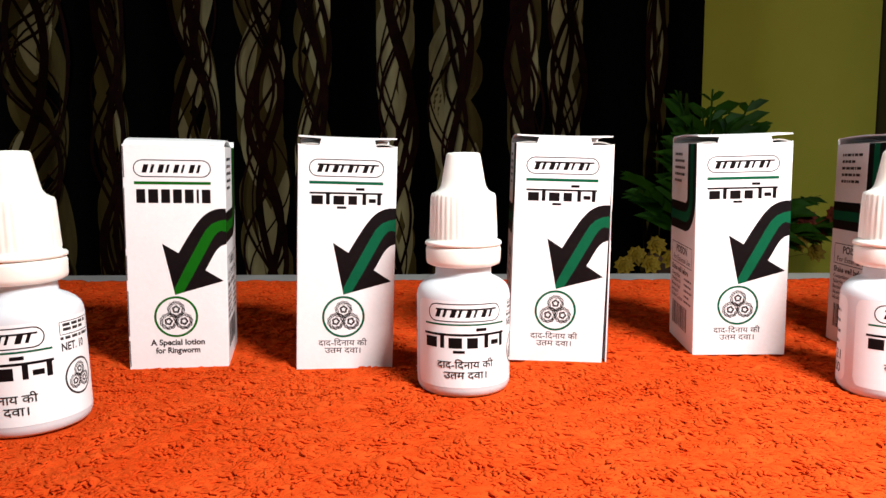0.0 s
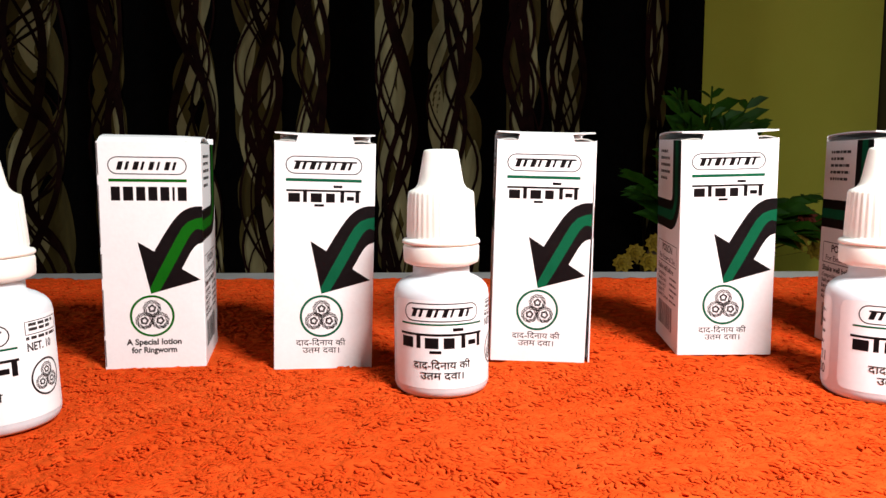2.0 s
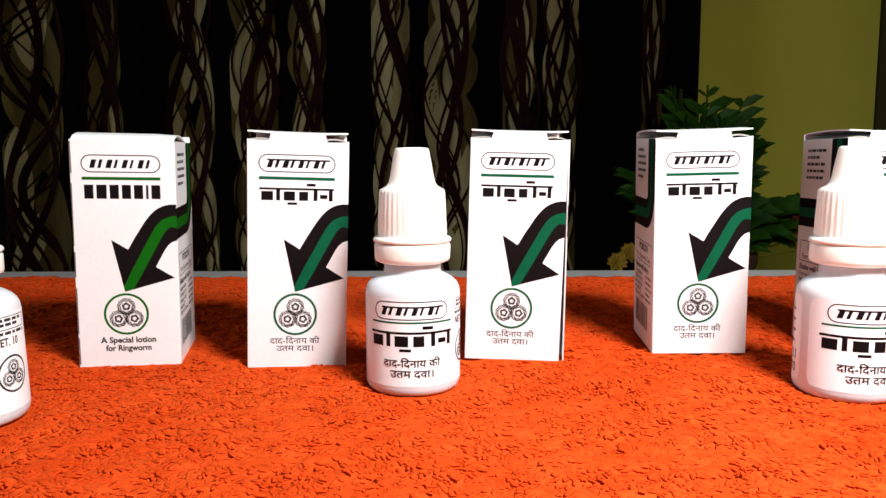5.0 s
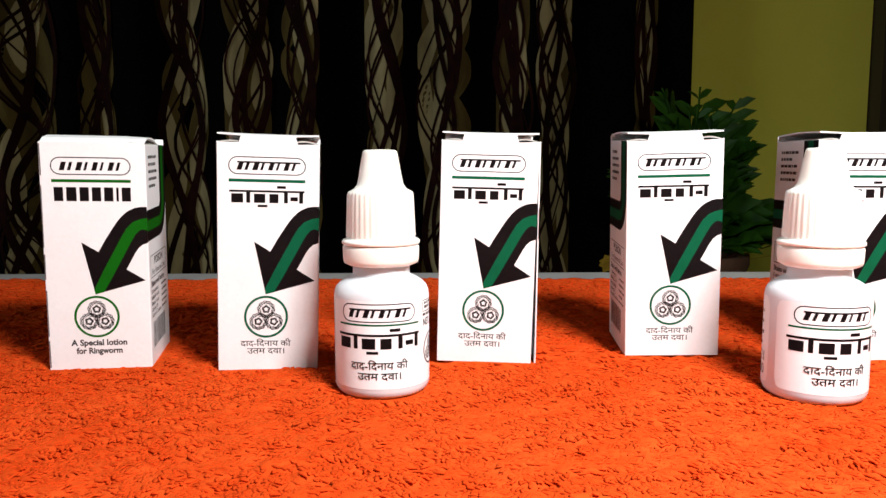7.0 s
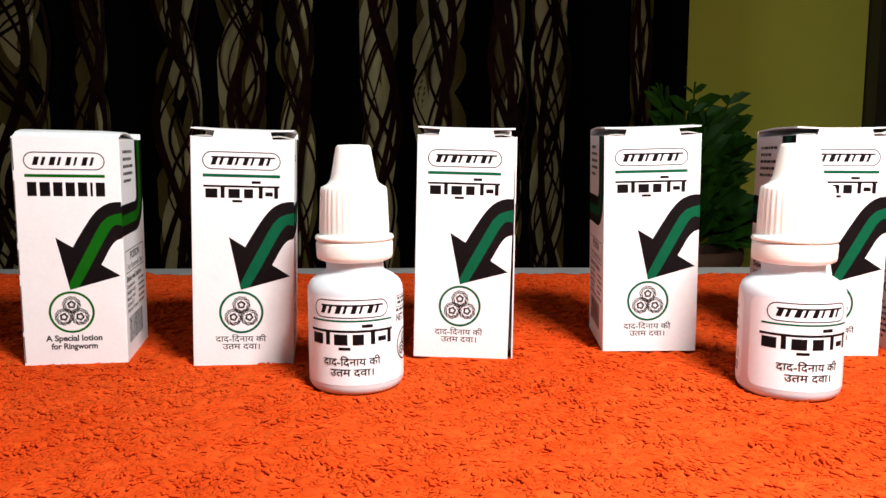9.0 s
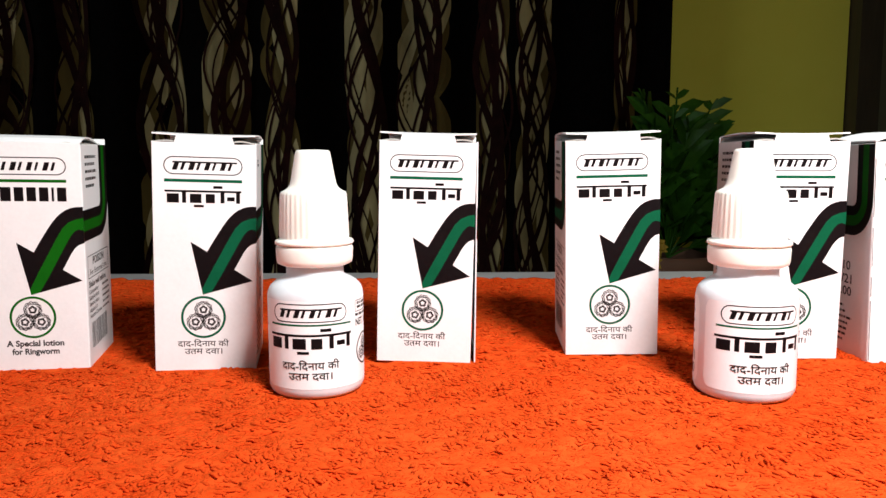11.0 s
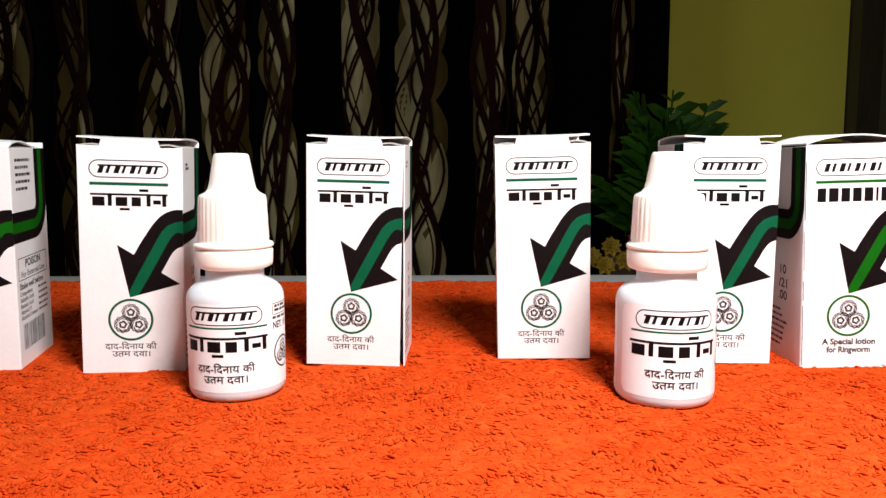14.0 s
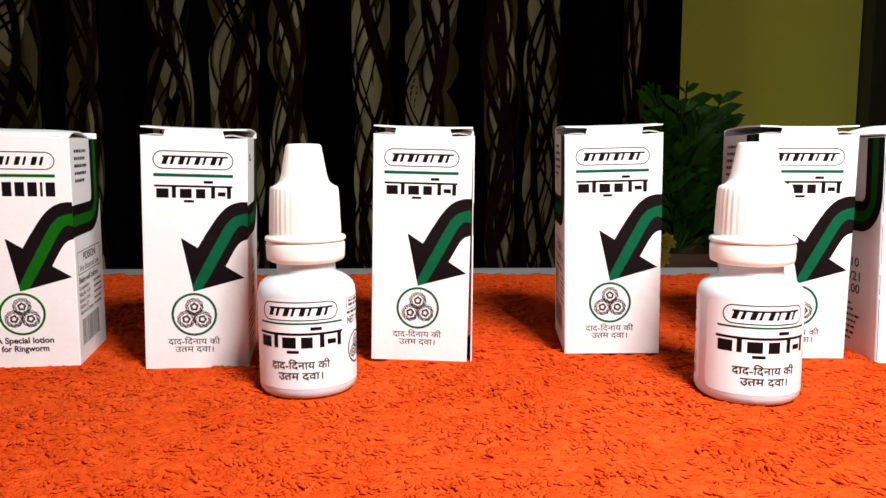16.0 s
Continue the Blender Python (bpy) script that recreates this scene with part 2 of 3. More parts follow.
def emblem(rim, u, z, r):
    rim.ring(u, z, r, r * 0.115, 56)
    rosettes = []
    for k, a in enumerate((90, 210, 330)):
        cu, cz = u + 0.43 * r * math.cos(radians(a)), z + 0.41 * r * math.sin(radians(a)) - 0.03 * r
        cells = Print()
        cells.ring(cu, cz, r * 0.145, r * 0.09, 25, r * 0.025, 5, k)
        for j, q in enumerate((0.285, 0.325, 0.365, 0.405)):
            cells.ring(cu, cz, r * q, r * 0.032, 42, r * 0.02, 7 + j, k * 1.7 + j)
        rosettes.append(cells)
    return rosettes


def ribbon(wide):
    """Centre line of the ribbon on a front, from its right edge down to the head, and its offset sides."""
    line = [(29.2, 44.2), (27.4, 44.2), (25.8, 43.5), (24.4, 42.0), (23.0, 39.6), (21.3, 36.4), (19.6, 33.2), (17.6, 29.4), (15.0, 24.5)]
    out = []
    for i, (u, z) in enumerate(line):
        p, q = line[max(i - 1, 0)], line[min(i + 1, len(line) - 1)]
        d = math.hypot(q[0] - p[0], q[1] - p[1])
        out.append((u + wide * (q[1] - p[1]) / d, z - wide * (q[0] - p[0]) / d))
    return out


def curve_line(u0, z0, u1, r, z1, n=10):
    """Along z0 from u0, a quarter turn of radius r up to u1, then up to z1."""
    return [(u0, z0), (u1 - r, z0)] + [(u1 - r + r * math.sin(k * math.pi / 2 / n), z0 + r - r * math.cos(k * math.pi / 2 / n)) for k in range(1, n + 1)] + [(u1, z1)]


def fine_lines(p, rnd, u0, u1, z0, z1, pitch, thick, slant=False):
    z = z1
    while z > z0:
        u = u0
        end = u1 - rnd.uniform(0, 0.35) * (u1 - u0)
        while u < end:
            w = rnd.uniform(0.8, 2.6)
            p.bar(u, min(u + w, end), z - thick, z)
            u += w + 0.45
        z -= pitch


W, D, H = 29.1, 29.4, 69.6


def medicine_box(english, lid_style, seed, label, seams=(), flare=0.0):
    """A tuck-top carton standing on its base; its origin lies under its middle."""
    rnd = random.Random(seed)
    box = new("medicine_box")
    tagged(box, label, "box", "medicine boxes on the towel")
    w, d, t = W / 2 * MM, D / 2 * MM, 0.42 * MM

    def front(lift):
        return lambda u, z: ((u - W / 2) * MM, -d - lift * MM, z * MM)

    def right(lift):
        return lambda u, z: (w + lift * MM, (u - D / 2) * MM, z * MM)

    def left(lift):
        return lambda u, z: (-w - lift * MM, (D / 2 - u) * MM, z * MM)

    # four walls and a base, with notched top corners in the wall that takes the tuck flap
    notch = 2.1
    outline = [(0.1, 0), (W - 0.1, 0), (W - 0.1, H - notch), (W - 6.2, H - notch - 0.2), (W - 6.8, H - 0.2), (6.8, H - 0.1), (6.2, H - notch), (0.1, H - notch)]
    if english:
        outline = [(0.1, 0), (W - 0.1, 0), (W - 0.1, H - 1.5), (0.1, H - 1.5)]
    bm = bmesh.new()
    rings = []
    for inset, lift in ((0.0, 0.42), (0.0, 0.12), (0.12, 0.0)):
        rings.append([bm.verts.new(((u - W / 2) * MM * (1 - inset / W * 2), -d + lift * MM, max(z, inset) * MM)) for u, z in outline])
    for p, q in zip(rings, rings[1:]):
        for i in range(len(p)):
            j = (i + 1) % len(p)
            bm.faces.new((p[i], p[j], q[j], q[i]))
    bm.faces.new(rings[0][::-1])
    bm.faces.new(rings[-1])
    face_panel = part("front_panel", bm, CARD, box)
    part("back_panel", slab(-w, w, d - t, d, 0, (H - 0.2) * MM, 0.1 * MM), CARD, box)
    flank = {}
    for side, xa, xb in (("left", -w, -w + t), ("right", w - t, w)):
        flank[side] = part("side_panel", slab(xa, xb, -d + t, d - t, 0, (H - 1.9) * MM, 0.1 * MM), CARD, box)
    # a side that has come unglued stands out along its front edge, most at the foot
    top = (H - 1.9) * MM
    flank["right"].matrix_local = pose(w, d, top, 0, -0.42 * flare, 0.32 * flare) @ pose(-w, -d, -top)
    part("base_panel", slab(-w + t, w - t, -d + t, d - t, 0, t), CARD, box)
    body = face_panel
    for edge in seams:
        u = 0.35 if edge == "left" else W - 0.4
        cuts = Print()
        z = 1.0
        while z < H - 4:
            q = rnd.uniform(6, 22)
            cuts.stroke([(u + rnd.uniform(-0.1, 0.1), z), (u, min(z + q, H - 2))], rnd.uniform(0.16, 0.34))
            z += q + rnd.uniform(0.5, 4)
        cuts.put("glue_seam", front(0.03), GREY_INK, body, "open dark seam along the edge")

    # the two dust flaps under the lid
    for s in (-1, 1):
        vs, fs = [], []
        for i in range(6):
            q = i / 5
            x = s * (w - t - q * 9 * MM)
            z = (H - 1.9 - 0.7 * q + 1.1 * math.sin(q * math.pi) * (0.7 if s < 0 else 1.0)) * MM
            vs += [(x, -d + 1.2 * MM, z), (x, d - 1.2 * MM, z), (x, -d + 1.2 * MM, z - t), (x, d - 1.2 * MM, z - t)]
        for i in range(5):
            a, b = i * 4, i * 4 + 4
            fs += [(a, b, b + 1, a + 1), (a + 2, a + 3, b + 3, b + 2), (a, a + 2, b + 2, b), (a + 1, b + 1, b + 3, a + 3)]
        fs += [(0, 1, 3, 2), (20, 22, 23, 21)]
        mesh_object("dust_flap", vs, fs, CARD_RAW, box, "bare grey inside of a folded card flap")

    # the lid, bent a little as it springs up
    vs, fs = [], []
    nx, ny = 12, 8
    for k in (0, 1):
        for i in range(nx + 1):
            for j in range(ny + 1):
                a, b = i / nx, j / ny
                x, y = (a * 2 - 1) * (w - 0.25 * MM), (b * 2 - 1) * (d - 0.1 * MM)
                if lid_style == "rolled":
                    z = H - 1.0 + 1.6 * math.sin(math.pi * min(1, b * 1.3 + 0.05)) - 0.9 * max(0, a - 0.75) * 4 * b
                    z = z - 1.1 * max(0, 1 - b * ny / 1.5) ** 2
                elif lid_style == "sprung":
                    z = H - 1.4 + (0.5 + 3.0 * math.sin(math.pi * a) ** 0.8) * (0.8 + 0.2 * b)
                else:
                    z = H + 0.15 + 0.30 * abs(2 * a - 1) ** 3 * (1 - b) + 0.5 * math.sin(math.pi * b)
                    if j == 0 and (i <= 2 or i >= nx - 2):
                        z += 0.12
                vs.append((x, y, (z - k * 0.42) * MM))
    m = (nx + 1) * (ny + 1)
    for i in range(nx):
        for j in range(ny):
            q = i * (ny + 1) + j
            fs.append((q, q + ny + 1, q + ny + 2, q + 1))
            fs.append((m + q, m + q + 1, m + q + ny + 2, m + q + ny + 1))
    rim = [i * (ny + 1) for i in range(nx + 1)] + [nx * (ny + 1) + j for j in range(1, ny + 1)] + [i * (ny + 1) + ny for i in range(nx - 1, -1, -1)] + list(range(ny - 1, 0, -1))
    for a, b in zip(rim, rim[1:] + rim[:1]):
        fs.append((a, m + a, m + b, b))
    mesh_object("lid", vs, fs, CARD, box, smooth=False)

    # prints on the front
    stripe = GREEN if english else TEAL
    z_up, shift = (0.3, 0.0) if english else (0.0, 0.2)
    p = Print()
    brand_plate(p, 3.2 + shift, 24.9 + shift, 58.5 + z_up, 63.4 + z_up, not english)
    p.put("brand_plate", front(0.03), INK, body, "black outlined lozenge with slanted dashes")
    Print().bar(3.2 + shift, 24.9 + shift, 56.2 + z_up, 57.1 + z_up).put("divider_line", front(0.03), stripe, body, "thin green printed line")
    marks = name_blocks(3.3, 25.2, 51.0, 55.1, (1, 1.08, 1, 1, 1, 0.45, 1)) if english else name_bars(3.5, 24.9, 48.9, 55.5, BLOCKS)
    for mark in marks:
        mark.put("name_block", front(0.03), INK, body, "plain black printed block")
    # bent arrow
    p = Print()
    p.poly([(29.1, 49.4), (27.4, 49.4), (25.8, 49.1), (24.2, 48.4), (22.9, 47.5), (21.7, 46.3), (20.5, 44.8), (19.3, 43.0), (17.2, 39.6), (15.1, 35.9),
            (10.5, 38.8), (13.8, 23.1), (28.1, 27.2), (22.8, 30.6), (25.4, 35.5), (26.4, 37.0), (27.5, 38.0), (29.1, 38.6)])
    p.put("arrow_print", front(0.03), INK, body, "broad black bent arrow")
    p = Print()
    up, low = ribbon(1.55), ribbon(-1.55)
    p.poly([(29.1, 46.1)] + up[1:-1] + [(13.5, 24.6), (13.8, 23.1), (16.2, 23.8)] + low[1:-1][::-1] + [(29.1, 42.3)])
    p.put("arrow_stripe", front(0.06), stripe, body, "green stripe along the arrow")
    rim = Print()
    rosettes = emblem(rim, 13.9, 16.3, 6.05)
    rim.put("emblem_rim", front(0.03), stripe, body, "green printed circle")
    for cells in rosettes:
        cells.put("rosette", front(0.03), FINE_INK, body, "grey printed rosette")
    p = Print()
    if english:
        p.text("A Special lotion", 14.2, 7.5, 15.8, 1.7, 0.034).text("for Ringworm", 14.2, 5.0, 13.0, 1.7, 0.034)
    else:
        p.text("\u0926\u093e\u0926-\u093f\u0926\u0928\u093e\u092f \u0915\u0940", 13.8, 7.4, 14.6, 1.7, 0.010)
        p.text("\u0909\u0924\u092e \u0926\u0935\u093e\u0964", 13.8, 5.1, 10.8, 1.7, 0.010, ("\u0909", "\u0909\u0924"))
    p.put("caption", front(0.03), FINE_INK, body, "small dark printed words")

    # both sides carry the ribbon on, round a white panel
    for place, warning, body in ((right, english, flank["right"]), (left, not english, flank["left"])):
        wide = Print()
        line = curve_line(0, 43.6, 24.6, 7.0, 68)
        line = line[:-1] + [(24.6, H - 2.0)]
        wide.stroke(line, 9.4, False, 1.0)
        wide.put("side_ribbon", place(0.03), INK, body, "black ribbon turning up to the lid")
        Print().stroke(line, 3.2, False, 1.0).put("side_stripe", place(0.06), stripe, body, "green stripe along the ribbon")
        p = Print()
        if warning:
            fine_lines(p, rnd, 4.0, 16.5, 55.0, 64.5, 2.2, 0.9)
        else:
            fine_lines(p, rnd, 5.0, 10.0, 61.0, 63.0, 1.2, 0.8)
        if warning:
            p.stroke([(2.5, 27.2), (26.5, 27.2), (26.5, 34.0), (2.5, 34.0)], 0.25, True)
            p.text("POISON", 14.5, 31.0, 13.0, 2.3, 0.03).text("For External Use", 14.5, 28.0, 20.0, 1.7, 0.012)
            p.text("Shake well before", 12.6, 24.4, 20.0, 1.8, 0.03)
            for z, words, width in ((22.3, "Composition:", 10.5), (20.4, "Salicylic Acid", 11.0), (18.5, "Benzoic Acid", 10.5), (16.6, "Alcohol I.P.", 9.0), (14.8, "Alcohol Content", 14.0)):
                p.text(words, 2.6 + width / 2, z, width, 1.25, 0.02)
                fine_lines(p, rnd, 18.0, 27.5, z + 0.1, z + 0.9, 3, 0.7)
            u = 4.0
            while u < 22:
                q = rnd.choice((0.22, 0.22, 0.44, 0.66))
                p.stroke([(u, 5.2), (u, 13.2)], q)
                u += q + rnd.choice((0.24, 0.3, 0.5))
        else:
            p.text("10", 15.5, 27.6, 4.4, 2.8, 0.015).text("/21", 15.5, 23.2, 6.4, 2.8, 0.015).text(".00", 15.5, 19.2, 6.4, 2.8, 0.015)
            fine_lines(p, rnd, 3.0, 20.0, 4.0, 16.0, 1.9, 0.8)
        p.put("side_print", place(0.03), FINE_INK, body, "lines of small dark print")["kind"] = "stuff"
    return box


def stand(ob, x, y, yaw, ry=0.0, rx=0.0, z=-0.3):
    """Sets a box down by its front left lower corner."""
    m = pose(x * MM, y * MM, z * MM, 0, 0, yaw) @ pose(0, 0, 0, rx, ry, 0) @ pose(W / 2 * MM, D / 2 * MM, 0)
    ob.matrix_world = m


R = 12.95


def dropper_bottle(seed, label):
    """A small squeeze bottle with a fluted cap; its origin lies under its middle and its label faces -y."""
    rnd = random.Random(seed)
    bottle = new("dropper_bottle")
    tagged(bottle, label, "bottle", "dropper bottles on the towel")
    prof = [(9.9, 0.25), (10.9, 0.0), (11.8, 0.25), (12.5, 0.95), (12.95, 2.2), (12.95, 26.4), (12.8, 27.6), (12.3, 28.8), (11.4, 29.8), (10.0, 30.8), (8.5, 31.5), (7.8, 32.0), (7.7, 35.2)]
    v, f = lathe([(r * MM, z * MM) for r, z in prof], 72)
    mesh_object("body", v, f, BODY, bottle, "milky white plastic body", True)
    ring = [(7.6, 34.5), (8.7, 34.5), (9.6, 34.9), (10.1, 35.2), (10.3, 36.0), (10.4, 39.2), (10.2, 39.8), (9.0, 40.0)]
    v, f = lathe([(r * MM, z * MM) for r, z in ring], 64)
    mesh_object("tamper_ring", v, f, CAP, bottle, "ivory white tamper ring", True)
    cap = [(8.8, 40.1), (10.2, 40.1), (10.6, 40.4), (10.6, 41.0), (10.3, 41.4), (9.5, 41.6), (9.3, 42.0), (9.25, 42.4), (8.9, 50.8), (8.75, 53.5), (8.7, 54.3), (8.0, 54.6), (7.0, 55.2), (6.3, 56.2), (5.9, 57.9), (4.75, 64.5), (4.6, 65.0), (4.2, 65.4), (2.5, 65.5)]
    v, f = lathe([(r * MM, z * MM) for r, z in cap], 180, (36, 0.22 * MM, 0.0423, 0.0536))
    mesh_object("cap", v, f, CAP, bottle, "ivory fluted screw cap with a tapered tip", True)

    def wrap(lift):
        return lambda u, z: ((R + lift) * MM * math.sin(u / R), -(R + lift) * MM * math.cos(u / R), z * MM)

    # paper label with rounded corners, nearly all the way round
    u0, u1, z0, z1, c = -15.4, 63.0, 3.0, 26.4, 2.2
    n = 110
    vs, fs = [], []
    for i in range(n + 1):
        u = u0 + (u1 - u0) * i / n
        e = min(u - u0, u1 - u)
        cut = c - math.sqrt(max(0.0, c * c - (c - e) ** 2)) if e < c else 0.0
        vs += [wrap(0.05)(u, z0 + cut), wrap(0.05)(u, z1 - cut)]
    for i in range(n):
        fs.append((2 * i, 2 * i + 2, 2 * i + 3, 2 * i + 1))
    lab = mesh_object("label", vs, fs, LABEL, bottle, "white paper label with dark print", True)
    p = Print()
    brand_plate(p, -10.4, 10.4, 20.9, 25.5, True)
    p.put("brand_plate", wrap(0.08), INK, lab, "black outlined lozenge with slanted dashes")
    Print().bar(-11.8, 11.9, 19.8, 20.3).put("divider_line", wrap(0.08), TEAL, lab, "thin green printed line")
    for mark in name_bars(-12.2, 12.0, 12.3, 19.4, BLOCKS):
        mark.put("name_block", wrap(0.09), INK, lab, "plain black printed block")
    p = Print()
    p.text("\u0926\u093e\u0926-\u093f\u0926\u0928\u093e\u092f \u0915\u0940", 0.2, 8.4, 15.6, 1.9, 0.010)
    p.text("\u0909\u0924\u092e \u0926\u0935\u093e\u0964", 0.2, 5.6, 11.6, 1.9, 0.010, ("\u0909", "\u0909\u0924"))
    p.put("caption", wrap(0.18), FINE_INK, lab, "small dark printed words")
    p = Print()
    p.stroke([(13.9, 22.4), (24.4, 22.4), (24.4, 25.4), (13.9, 25.4)], 0.2, True)
    fine_lines(p, rnd, 14.7, 23.8, 22.8, 25.0, 1.1, 0.7)
    fine_lines(p, rnd, 13.9, 24.8, 21.1, 21.9, 2, 0.7)
    fine_lines(p, rnd, 53.5, 61.0, 12.5, 22.5, 2.9, 0.8)
    p.text("/21", 58.5, 8.6, 4.6, 2.6, 0.01).text(".00", 58.5, 5.0, 4.6, 2.6, 0.01)
    p.text("NET. 10", 17.5, 18.6, 7.0, 1.8, 0.03)
    for cells in emblem(p, 18.6, 11.8, 4.2):
        cells.put("rosette", wrap(0.08), FINE_INK, lab, "grey printed rosette")
    p.put("side_print", wrap(0.08), FINE_INK, lab, "small dark print and a round emblem")["kind"] = "stuff"
    return bottle


# ---- the room ----
def wall(name, x0, x1, y0, y1, z0, z1, mat, label):
    ob = part(name, slab(x0, x1, y0, y1, z0, z1), mat)
    return tagged(ob, label, name.split("_")[0], kind="structure")


FLOOR_Z = -0.76
wall("floor", -2.2, 2.4, -2.4, 1.45, FLOOR_Z - 0.1, FLOOR_Z, FLOOR, "grey tiled floor in the dim room")
wall("ceiling", -2.2, 2.4, -2.4, 1.45, 2.0, 2.1, CEILING, "plain white painted ceiling")
wall("wall_north", -2.2, 0.917, 1.26, 1.45, FLOOR_Z, 2.0, WALLPAINT, "olive yellow painted wall behind the curtain")
# the west wall has a window opening
wall("wall_west", -2.3, -2.2, -2.4, -0.9, FLOOR_Z, 2.0, WALLPAINT, "olive yellow painted side wall")
wall("wall_west", -2.3, -2.2, 0.2, 1.45, FLOOR_Z, 2.0, WALLPAINT, "olive yellow painted side wall")
wall("wall_west", -2.3, -2.2, -0.9, 0.2, FLOOR_Z, 0.05, WALLPAINT, "olive yellow painted wall under the window")
wall("wall_west", -2.3, -2.2, -0.9, 0.2, 1.25, 2.0, WALLPAINT, "olive yellow painted wall over the window")
wall("wall_east", 2.4, 2.5, -2.4, 1.45, FLOOR_Z, 2.0, WALLPAINT, "olive yellow painted side wall")
wall("wall_south", -2.2, 2.4, -2.5, -2.4, FLOOR_Z, 2.0, CEILING, "pale wall at the back of the room")
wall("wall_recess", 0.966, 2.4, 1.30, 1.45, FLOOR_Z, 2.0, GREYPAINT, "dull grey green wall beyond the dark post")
wall("trim", 0.919, 0.964, 1.22, 1.45, FLOOR_Z, 2.0, WOOD, "dark brown wooden post at the wall's end")


def table():
    ob = new("table")
    tagged(ob, "grey laminate table under an orange towel", "table")
    part("tabletop", slab(-0.55, 0.75, -0.42, 0.224, -0.031, -0.003, 0.002), TABLE, ob)
    for x in (-0.5, 0.7):
        for y in (-0.37, 0.165):
            part("leg", slab(x - 0.022, x + 0.022, y - 0.022, y + 0.022, FLOOR_Z, -0.0312, 0.003), TABLE, ob)


table()


def swell(x, y):
    """Slow rise and fall of the towel, in metres."""
    return 0.0009 * noise.noise((x * 22, y * 22, 0.3)) + 0.0006 * noise.noise((x * 60, y * 60, 4.1))


def lumps(x, y):
    """Soft mounds of the pile, drawn out a little across."""
    u = x + 0.003 * noise.noise((x * 110, y * 110, 3.0))
    v = y + 0.003 * noise.noise((x * 110, y * 110, 7.0))
    return 0.0008 * noise.noise((u * 260, v * 340, 1.0)) + 0.0009 * noise.noise((u * 110, v * 170, 2.0)) - 0.0004


# where the boxes stand: corner x and y, turn, sideways lean, lean to the front, height, in millimetres and degrees
FEET = ((-51.1, 2.2, 10.8, 1.0, 2.0, -0.9), (-0.1, 0.5, 9.2, 1.8, 1.8, -0.5), (64.8, 9.2, -2.6, 1.6, 1.8, 0.0),
        (124.6, 15.4, -3.6, -1.2, 2.4, -0.3), (179.4, 10.0, -2.0, 0.3, 0.5, -0.3), (216.9, 6.9, -3.0, -1.5, 0.5, -1.4))
# where the bottles stand: middle, sideways lean
ROUND_FEET = ((-55.2, -42.0, -2.0), (50.0, -12.9, 0.0), (166.6, -19.6, 0.0))


def height(x, y):
    """Top of the pile, pressed down under and round each box and bottle."""
    z = swell(x, y) + lumps(x, y)
    for fx, fy, yaw, lean, tip, foot in FEET:
        dx, dy = x - fx * MM, y - fy * MM
        c, q = math.cos(radians(yaw)), math.sin(radians(yaw))
        u, v = dx * c + dy * q, dy * c - dx * q
        out = max(-u, u - W * MM, -v, v - D * MM, 0.0)
        if out < 0.007:
            low = foot * MM - min(max(u, 0.0), W * MM) * math.tan(radians(lean)) + min(max(v, 0.0), D * MM) * math.tan(radians(tip))
            z = min(z, max(low + 0.0002 + 0.35 * max(0.0, out - 0.0012), -0.0026))
    for fx, fy, lean in ROUND_FEET:
        out = math.hypot(x - fx * MM, y - fy * MM) - 0.0118
        if out < 0.011:
            z = min(z, -0.0016 + 0.36 * max(0.0, out - 0.0010))
    return z


